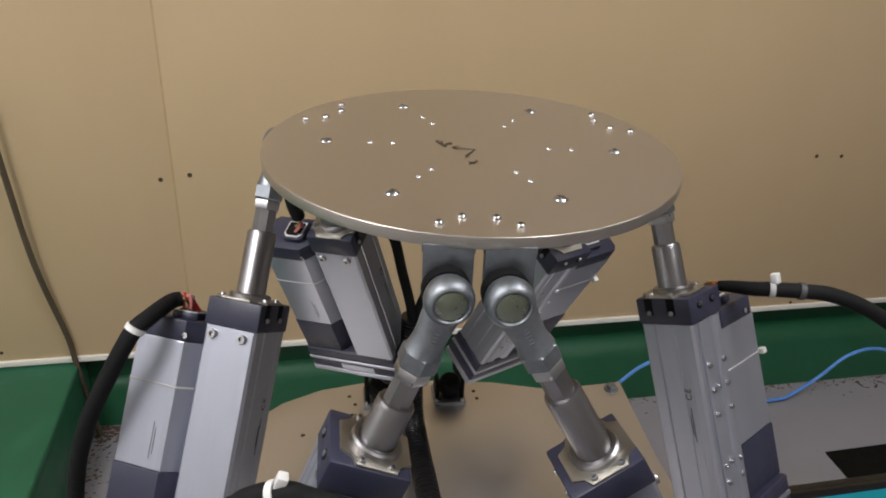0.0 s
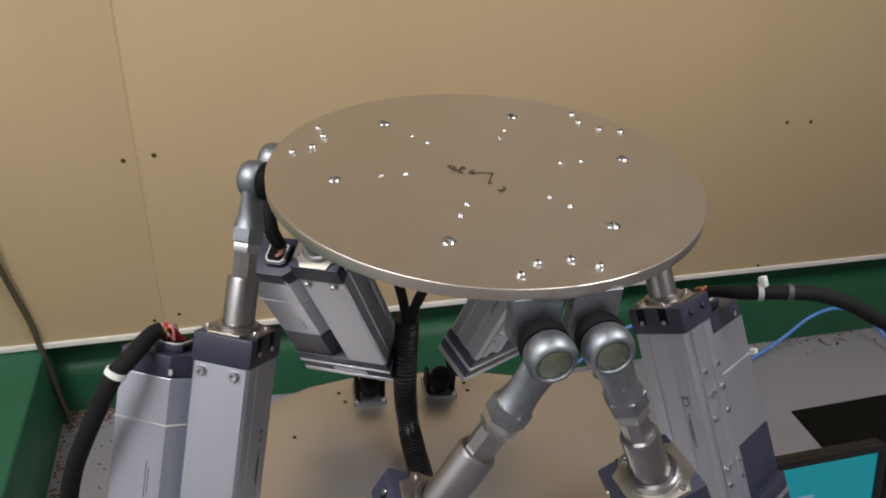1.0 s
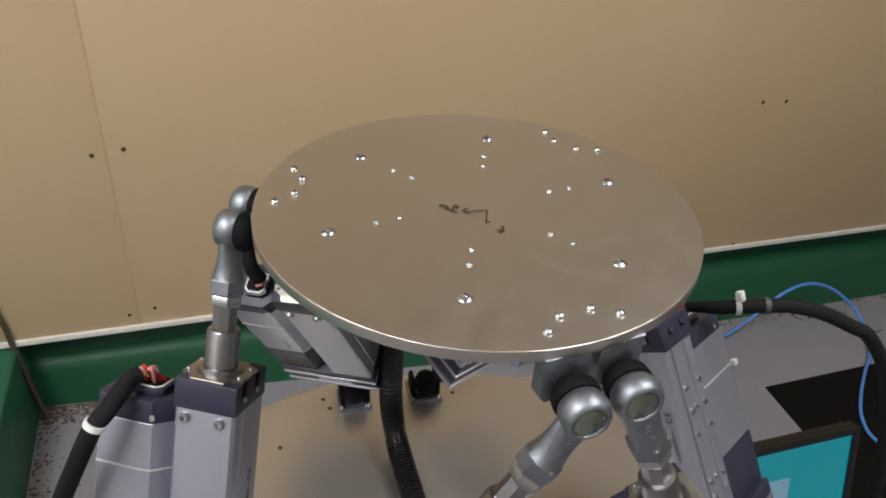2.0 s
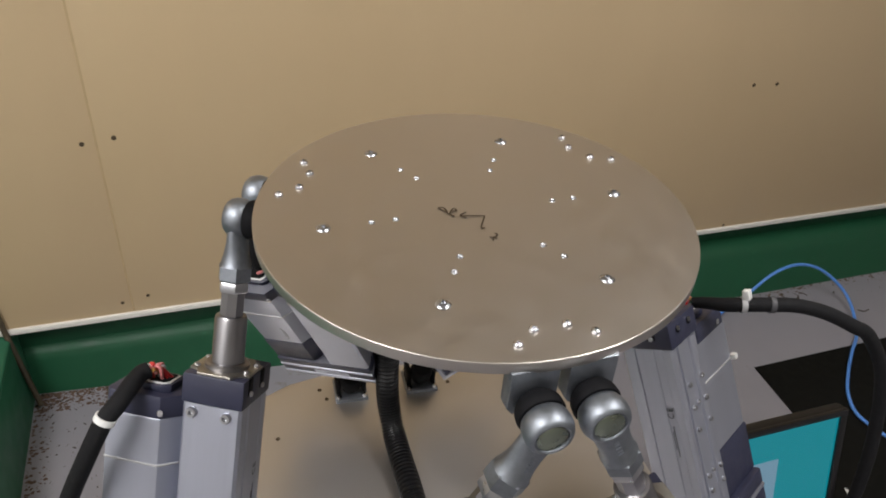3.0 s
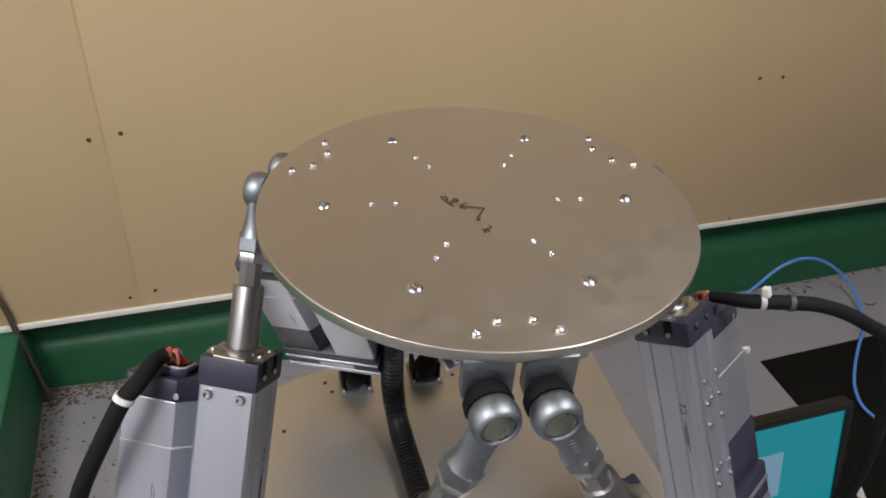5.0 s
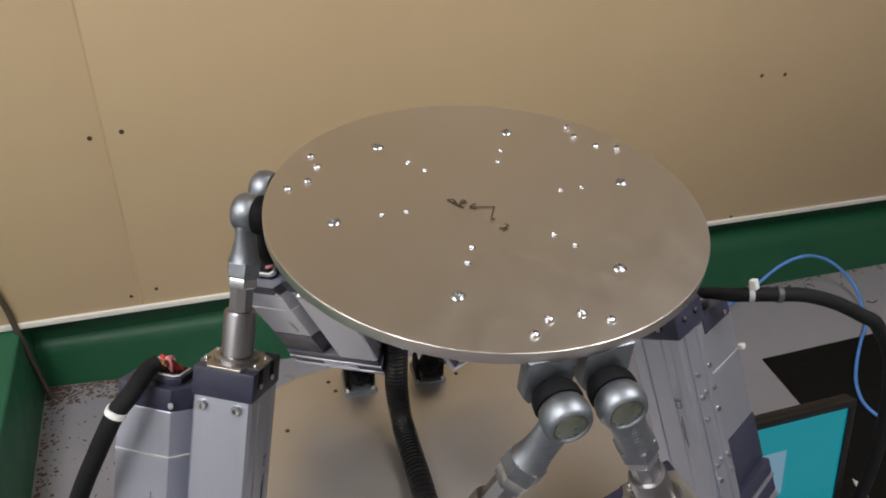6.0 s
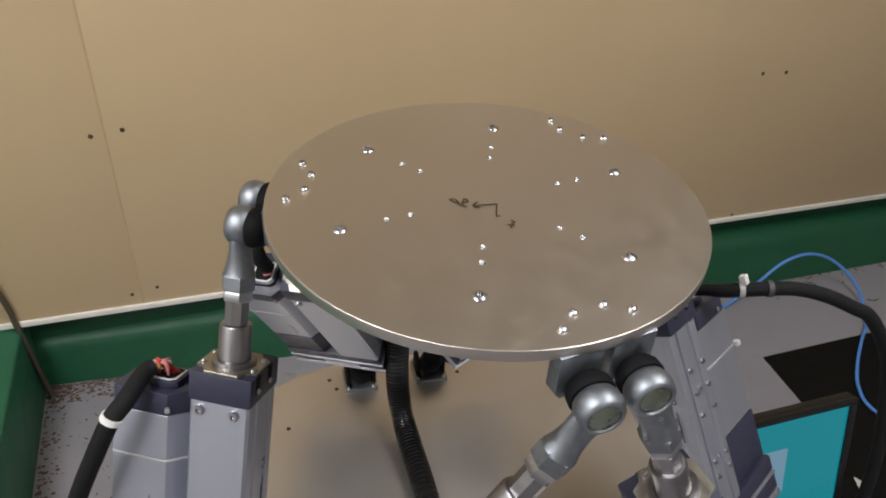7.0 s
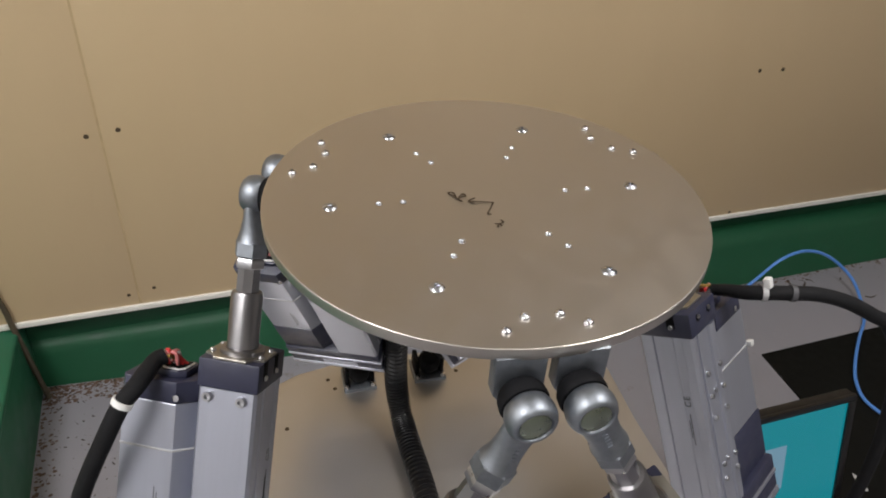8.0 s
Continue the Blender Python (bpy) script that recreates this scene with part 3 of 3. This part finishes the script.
    prism(bm, [(0.034, -0.0295), (0.113, -0.0295), (0.113, 0.0255), (0.111, 0.0275), (0.054, 0.0275), (0.034, 0.007)], 0.036, 0.1018, 0.0015)
    part("motor_base", bm, M_NAVY, motor, "navy motor base")
    bm = bmesh.new()
    box(bm, -0.0318, 0.1140, -0.0378, 0.0303, 0.015, 0.0358, 0.003)
    part("gear_housing", bm, M_NAVY, act, "navy gear housing")
    bm = bmesh.new()
    box(bm, -0.0324, 0.1147, -0.0386, 0.0311, 0.0095, 0.0148, 0.0012)
    part("end_plate", bm, M_BODY, act, "silver end plate")
    bm = bmesh.new()
    box(bm, -0.0318, 0.1140, -0.0378, 0.0303, -0.011, 0.0093, 0.0025)
    part("end_cover", bm, M_NAVY, act, "navy end cover")
    bm = bmesh.new()
    box(bm, 0.008, 0.062, 0.0304, 0.0310, -0.007, 0.0055)
    part("name_plate", bm, M_BODY, act, "blank silver name plate")
    bm = bmesh.new()
    box(bm, -0.0324, 0.1147, -0.0386, 0.0311, -0.021, -0.0112, 0.0012)
    part("foot_plate", bm, M_BODY, act, "silver foot plate")
    bm = bmesh.new()
    lathe(bm, [(0.0, -0.064), (0.012, -0.062), (0.020, -0.052), (0.023, -0.040), (0.024, -0.0212), (0.0, -0.0212)], 24)
    part("joint_block", bm, M_RUBBER, act, "black swivel joint below the actuator")
    # printed marks
    cu = bpy.data.curves.new("mark", "FONT")
    cu.body, cu.size, cu.offset = "CE", 0.0108, 0.00012
    cu.space_character = 1.2
    txt = new("mark", cu)
    me = bpy.data.meshes.new_from_object(txt.evaluated_get(bpy.context.evaluated_depsgraph_get()))
    bpy.data.objects.remove(txt)
    me.materials.clear()
    me.materials.append(M_LABEL)
    again("printed_mark", me, act, Matrix.Translation((-0.03075, -0.0205, 0.181)) @ Matrix(((0, 0, -1, 0), (-1, 0, 0, 0), (0, 1, 0, 0), (0, 0, 0, 1))) @ pose(0, 0, 0, 0, 0, 90))
    for k, (z0, z1) in enumerate(((0.120, 0.160), (0.128, 0.152))):
        bm = bmesh.new()
        box(bm, -0.0309, -0.0304, -0.0175 + 0.0022 * k, -0.0168 + 0.0022 * k, z0 + 0.012, z1 + 0.012)
        part("printed_bar", bm, M_LABEL, act)
    for k, (z0, z1) in enumerate(((0.088, 0.128), (0.094, 0.122))):
        bm = bmesh.new()
        box(bm, 0.0700 - 0.003 * k, 0.0707 - 0.003 * k, 0.0264, 0.0268, z0 + 0.025, z1 + 0.025)
        part("printed_bar", bm, M_LABEL, motor)
    # rod: its place is the middle of the ball at its end
    bm = bmesh.new()
    lathe(bm, [(0.0, -0.30), (0.0158, -0.30), (0.0158, -0.1000), (0.0145, -0.0972), (0.0122, -0.0967), (0.0, -0.0967)], 36)
    rod = part("rod", bm, M_STEEL, act, "polished steel push rod")
    bm = bmesh.new()
    lathe(bm, [(0.0, -0.0969), (0.0118, -0.0969), (0.0118, -0.060), (0.0, -0.060)], 8)
    part("rod_neck", bm, M_STEEL, rod, "flatted rod neck")
    bm = bmesh.new()
    hex_profile(bm, 0.0150, -0.0730, -0.0627)
    part("lock_nut", bm, M_SCREW, rod, "hexagonal lock nut")
    bm = bmesh.new()
    hex_profile(bm, 0.0168, -0.0620, -0.0470)
    lathe(bm, [(0.0, -0.048), (0.0155, -0.048), (0.0142, -0.044), (0.0134, -0.036), (0.0142, -0.025), (0.0155, -0.015), (0.0145, 0.0), (0.0, 0.004)], 32)
    for v in bm.verts:
        if v.co.z > -0.0415:
            v.co.x *= 1 - 0.42 * min(1, (v.co.z + 0.0415) / 0.022)
    # rounded eye about the x axis
    prof = [(0.0, -0.0105), (0.0152, -0.0105), (0.0174, -0.0085), (0.0189, -0.0045), (0.0195, 0.0), (0.0191, 0.0045), (0.0176, 0.0085), (0.0156, 0.0108), (0.0140, 0.0112), (0.0131, 0.0106), (0.0125, 0.0092), (0.0, 0.0092)]
    lathe(bm, prof, 40, pose(0, 0, 0, 0, 90, 0))
    part("rod_end", bm, M_ZINC, rod, "grey cast rod end with a rounded eye")
    for k in range(5):
        bm = bmesh.new()
        box(bm, 0.0085 + 0.0006 * k, 0.0100 + 0.0006 * k, -0.0022 + 0.0004 * (k % 2), 0.0018, -0.0235 - 0.0030 * k, -0.0220 - 0.0030 * k)
        part("cast_mark", bm, M_ZINC, rod, "small raised casting mark")
    bm = bmesh.new()
    lathe(bm, [(0.0, 0.0090), (0.0119, 0.0090), (0.0119, 0.0100), (0.0108, 0.0106), (0.0, 0.0112)], 28, pose(0, 0, 0, 0, 90, 0))
    part("bearing_face", bm, M_GREASE, rod, "greasy round bearing face")
    bm = bmesh.new()
    lathe(bm, [(0.0, -0.0270), (0.0120, -0.0270), (0.0160, -0.0245), (0.0186, -0.0195), (0.0192, -0.0125), (0.0182, -0.0100), (0.0, -0.0100)], 32, pose(0, 0, 0, 0, 90, 0))
    part("rubber_seal", bm, M_RUBBER, rod, "black rubber seal boot")
    return act, rod


def rod_turn(leg):
    """The turn of the rod about its axis at which its eye faces outward from the platform."""
    m, _ = leg_pose(3.567, leg)
    out = (m.inverted().to_3x3() @ (rz(yaw_at(3.567) + leg[1][0]) @ Vector((1, 0, 0))))
    return math.degrees(math.atan2(out.y, out.x))


def wires(act, points, radius, colours, spread):
    for k, material in enumerate(colours):
        rnd = random.Random(k)
        bm = bmesh.new()
        path = [(x + rnd.uniform(-spread, spread), y + rnd.uniform(-spread, spread), z + rnd.uniform(0, spread)) for x, y, z in points]
        path[0] = (0.060 + 0.0030 * k, -0.006 + 0.005 * (k % 3), 0.2745)
        tube(bm, smooth_path(path, 5), radius, 6)
        part("wire", bm, material, act)


def local_path(leg, t, points):
    m = leg_pose(t, leg)[0].inverted()
    return [m @ Vector(p) for p in points]


def sleeve(act, path, r0, r1):
    bm = bmesh.new()
    tube(bm, smooth_path(path, 8), lambda u: r0 + (r1 - r0) * min(1, u * 6), 14)
    return part("cable", bm, M_SLEEVE, act, "thick black sleeved cable")


def tie(act, a, b, r, material, tail=True):
    """A nylon tie round a cable at a, which runs towards b."""
    way = (Vector(b) - Vector(a)).normalized()
    m = Matrix.Translation(a) @ way.to_track_quat("Z", "Y").to_matrix().to_4x4()
    bm = bmesh.new()
    lathe(bm, [(r, -0.003), (r + 0.0014, -0.003), (r + 0.0014, 0.003), (r, 0.003)], 20, m)
    band = part("cable_tie", bm, material, act, "white nylon cable tie")
    return band, m


ACTS = []


def hexapod_legs():
    first, _ = actuator()
    for k, leg in enumerate(LEGS):
        m, length = leg_pose(0, leg)
        act = first if k == 0 else copy_thing(first, m)
        act.matrix_basis = m
        rod = next(c for c in act.children if c.name.split(".")[0] == "rod")
        ACTS.append((act, rod, leg))
    # the cables that hang from the motors
    left, right = ACTS[1], ACTS[3]
    p = local_path(left[2], 8, [(0.189, -1.112, 1.096), (0.181, -1.116, 1.096), (0.173, -1.128, 1.096), (0.161, -1.148, 1.095), (0.148, -1.160, 1.089), (0.137, -1.166, 1.074), (0.121, -1.170, 1.046), (0.106, -1.172, 1.018), (0.089, -1.172, 0.981), (0.073, -1.172, 0.931), (0.061, -1.172, 0.866), (0.055, -1.172, 0.801), (0.055, -1.172, 0.746), (0.063, -1.172, 0.717)])
    sleeve(left[0], p, 0.0084, 0.0092)
    tie(left[0], p[4], p[5], 0.0091, M_WHITE)
    wires(left[0], [(0.066, 0.0, 0.275), tuple((Vector((0.066, 0, 0.283)) + p[0]) / 2 + Vector((0, 0, 0.001))), tuple(p[0])], 0.0019, (M_RED, M_RED, M_PINK, M_YELLOW, M_WHITE, M_RED, M_PINK), 0.006)
    q = local_path(right[2], 8, [(0.799, -1.165, 1.101), (0.811, -1.176, 1.106), (0.825, -1.190, 1.111), (0.841, -1.201, 1.116), (0.870, -1.213, 1.119), (0.899, -1.223, 1.119), (0.937, -1.232, 1.107), (0.977, -1.240, 1.085), (1.003, -1.246, 1.067), (1.038, -1.256, 1.007), (1.058, -1.266, 0.917), (1.065, -1.276, 0.817), (1.068, -1.281, 0.647), (1.093, -1.286, 0.220)])
    sleeve(right[0], q, 0.0064, 0.0086)
    band, m = tie(right[0], q[3], q[4], 0.0085, M_CLEAR)
    bm = bmesh.new()
    up = leg_pose(0, right[2])[0].inverted().to_3x3() @ Vector((0.1, 0, 1))
    c = q[3] + up.normalized() * 0.014
    box(bm, c.x - 0.0045, c.x + 0.0045, c.y - 0.004, c.y + 0.004, c.z - 0.006, c.z + 0.006, 0.001)
    part("tie_head", bm, M_WHITE, right[0], "white cable tie head")
    tie(right[0], q[4], q[5], 0.0085, M_LABEL)
    wires(right[0], [(0.066, 0.0, 0.275), tuple((Vector((0.066, 0, 0.279)) + q[0]) / 2 + Vector((0, 0, 0.004))), tuple(q[0])], 0.0021, (M_RED, M_PINK, M_YELLOW, M_RED, M_PINK), 0.006)
    back = ACTS[4]
    wires(back[0], [(0.066, 0.0, 0.275), (0.053, 0.004, 0.292), (0.050, 0.006, 0.312), (0.052, 0.004, 0.335)], 0.0022, (M_PINK, M_RED, M_PINK, M_YELLOW), 0.004)
    bm = bmesh.new()
    tube(bm, smooth_path([(0.050, 0.006, 0.306), (0.052, 0.002, 0.335), (0.062, -0.03, 0.35), (0.075, -0.06, 0.30), (0.07, -0.08, 0.20)], 8), 0.009, 10)
    part("cable", bm, M_SLEEVE, back[0], "thick black sleeved cable")
    side = ACTS[0][0]
    n = [Vector(q) for q in [(0.068, 0.000, 0.276), (0.068, 0.001, 0.288), (0.061, -0.049, 0.284), (0.060, -0.062, 0.284), (0.057, -0.072, 0.278), (0.053, -0.082, 0.268), (0.050, -0.092, 0.253), (0.049, -0.097, 0.233), (0.049, -0.085, 0.151), (0.048, -0.046, 0.070)]]
    sleeve(side, n[1:], 0.0090, 0.0096)
    wires(side, [tuple(n[0]), tuple(n[1]), tuple(n[2])], 0.0016, (M_RED, M_PINK, M_YELLOW), 0.003)
    tie(side, n[4], n[5], 0.0096, M_WHITE)
    bm = bmesh.new()
    c = n[4] + Vector((0.0, 0.0, 0.013))
    box(bm, c.x - 0.0045, c.x + 0.0045, c.y - 0.004, c.y + 0.004, c.z - 0.006, c.z + 0.006, 0.001)
    part("tie_head", bm, M_WHITE, side, "white cable tie head")
    for k in (2,):
        wires(ACTS[k][0], [(0.066, 0.0, 0.275), (0.072, 0.0, 0.282), (0.082, 0.0, 0.277)], 0.0016, (M_RED, M_PINK, M_YELLOW), 0.003)
        bm = bmesh.new()
        tube(bm, smooth_path([(0.080, 0.0, 0.276), (0.094, 0.0, 0.272), (0.108, 0.0, 0.250), (0.116, 0.0, 0.20), (0.116, 0.0, 0.09)], 8), 0.0090, 10)
        part("cable", bm, M_SLEEVE, ACTS[k][0], "thick black sleeved cable")


def hose():
    """The corrugated conduit that stands on the base plate between the back legs."""
    path = smooth_path([(0.485, -0.922, 0.930), (0.485, -0.920, 0.865), (0.485, -0.927, 0.790), (0.486, -0.955, 0.748), (0.487, -1.000, 0.731), (0.487, -1.065, 0.7245), (0.482, -1.16, 0.7245)], 40)
    bm = bmesh.new()
    n = len(path)
    tube(bm, path, lambda u: 0.0166 + 0.0014 * (1 if int(u * (n - 1)) % 4 < 2 else -1), 18)
    conduit = thing("corrugated_conduit", bm, M_HOSE, "black corrugated plastic cable conduit on the base plate", "conduit")
    for pts in ([(0.484, -0.925, 0.925), (0.478, -0.926, 0.96), (0.466, -0.93, 1.01), (0.452, -0.94, 1.07), (0.43, -0.96, 1.12), (0.39, -0.98, 1.15)], [(0.489, -0.925, 0.925), (0.496, -0.926, 0.955), (0.515, -0.93, 1.00), (0.55, -0.94, 1.05), (0.60, -0.96, 1.10), (0.63, -0.98, 1.12)]):
        bm = bmesh.new()
        tube(bm, smooth_path(pts, 8), 0.0075, 10)
        part("cable", bm, M_SLEEVE, conduit, "black cable leaving the conduit")


# ---- floor things ----
def floor_things():
    bm = bmesh.new()
    prism(bm, [(1.8423, -0.3836), (1.836, -0.620), (1.50, -0.64), (1.50, -1.30), (2.95, -1.30), (2.95, -0.362)], 0.0, 0.005, 0.001)
    thing("black_mat", bm, M_BLACK, "flat black mat lying on the grey floor", "mat")
    # monitor leaning back on its stand
    m = Matrix.Translation((1.526, -0.912, 0.434)) @ pose(0, 0, 0, -16, 0, 0.5)
    mon = tagged(new("monitor"), "black monitor with a lit cyan screen standing on the floor", "monitor")
    mon.matrix_basis = m
    w, h = 0.345, 0.275
    bm = bmesh.new()
    box(bm, -w - 0.018, 0.018, 0.004, 0.030, -h - 0.022, 0.015, 0.004)
    part("case", bm, M_BEZEL, mon)
    for n, a in (("bezel", (-w - 0.018, 0.018, -0.004, 0.005, 0.0, 0.0152)), ("bezel", (-w - 0.018, 0.018, -0.004, 0.005, -h - 0.0222, -h)), ("bezel", (0.0, 0.0182, -0.0036, 0.005, -h, 0.0)), ("bezel", (-w - 0.0182, -w, -0.0036, 0.005, -h, 0.0))):
        bm = bmesh.new()
        box(bm, *a, 0.001)
        part(n, bm, M_BEZEL, mon)
    bm = bmesh.new()
    box(bm, -w - 0.001, 0.001, 0.0015, 0.0039, -h - 0.001, 0.001)
    screen = part("screen", bm, M_SCREEN, mon, "lit cyan screen")
    bm = bmesh.new()
    box(bm, -0.30, -0.154, 0.0006, 0.0012, -0.190, -0.075)
    part("open_window", bm, M_WINDOW, screen, "pale open window on the screen")
    upright = m.inverted()
    bm = bmesh.new()
    box(bm, 1.325, 1.395, -0.900, -0.872, 0.012, 0.26, 0.004, m=upright)
    part("stand_neck", bm, M_BEZEL, mon)
    bm = bmesh.new()
    box(bm, 1.24, 1.48, -1.00, -0.80, 0.0, 0.014, 0.004, m=upright)
    part("stand_foot", bm, M_BEZEL, mon)
    # blue air hose
    for pts in ([(1.102, -0.110, 0.012), (1.208, -0.120, 0.065), (1.268, -0.120, 0.114), (1.349, -0.120, 0.181), (1.451, -0.120, 0.201), (1.573, -0.130, 0.139), (1.704, -0.143, 0.030), (1.839, -0.143, 0.012), (1.905, -0.133, 0.030), (1.988, -0.120, 0.073), (2.066, -0.120, 0.145), (2.164, -0.120, 0.166), (2.277, -0.130, 0.124), (2.359, -0.190, 0.048), (2.298, -0.325, 0.014), (2.203, -0.409, 0.014), (2.112, -0.493, 0.014), (2.042, -0.575, 0.014), (2.015, -0.660, 0.014), (2.065, -0.775, 0.014), (2.205, -0.876, 0.014)],):
        bm = bmesh.new()
        tube(bm, smooth_path(pts, 8), 0.0055, 10)
        thing("air_hose", bm, M_BLUE, "thin blue plastic air hose looping over the floor", "hose")
    for pts in ([(2.184, -0.076), (2.180, -0.095), (2.186, -0.112), (2.205, -0.115)], [(2.222, -0.118), (2.238, -0.106), (2.236, -0.088)], [(2.252, -0.090), (2.268, -0.097), (2.272, -0.112)], [(2.40, -0.225), (2.42, -0.236), (2.445, -0.230)]):
        bm = bmesh.new()
        tube(bm, smooth_path([(x, y, 0.0008) for x, y in pts], 5), lambda u: 0.0045 - 0.003 * u, 6)
        for v in bm.verts:
            v.co.z = max(0.0002, min(v.co.z * 0.2, 0.0012))
        thing("floor_stain", bm, M_DEBRIS, "dark smeared stain on the grey floor", "stain", "floor stains")
    bm = bmesh.new()
    prism(bm, [(1.790, -0.845), (1.805, -0.870), (1.790, -0.905), (1.772, -0.895)], 0.0052, 0.0065)
    thing("paper_scrap", bm, M_WHITE, "small white paper scrap on the black mat", "paper")


room()
green_box()
cord()
debris()
dust()
ceiling_lamps()
base_plate()
joint_mounts()
TOP = platform()
hexapod_legs()
hose()
floor_things()


def motions():
    times = [k / 10 for k in range(81)]
    walk(TOP, [(t, platform_pose(t)) for t in times])
    for act, rod, leg in ACTS:
        walk(act, [(t, leg_pose(t, leg)[0]) for t in times])
        turn = rod_turn(leg)
        walk(rod, [(t, pose(0, 0, leg_pose(t, leg)[1], 0, 0, turn)) for t in times])


motions()
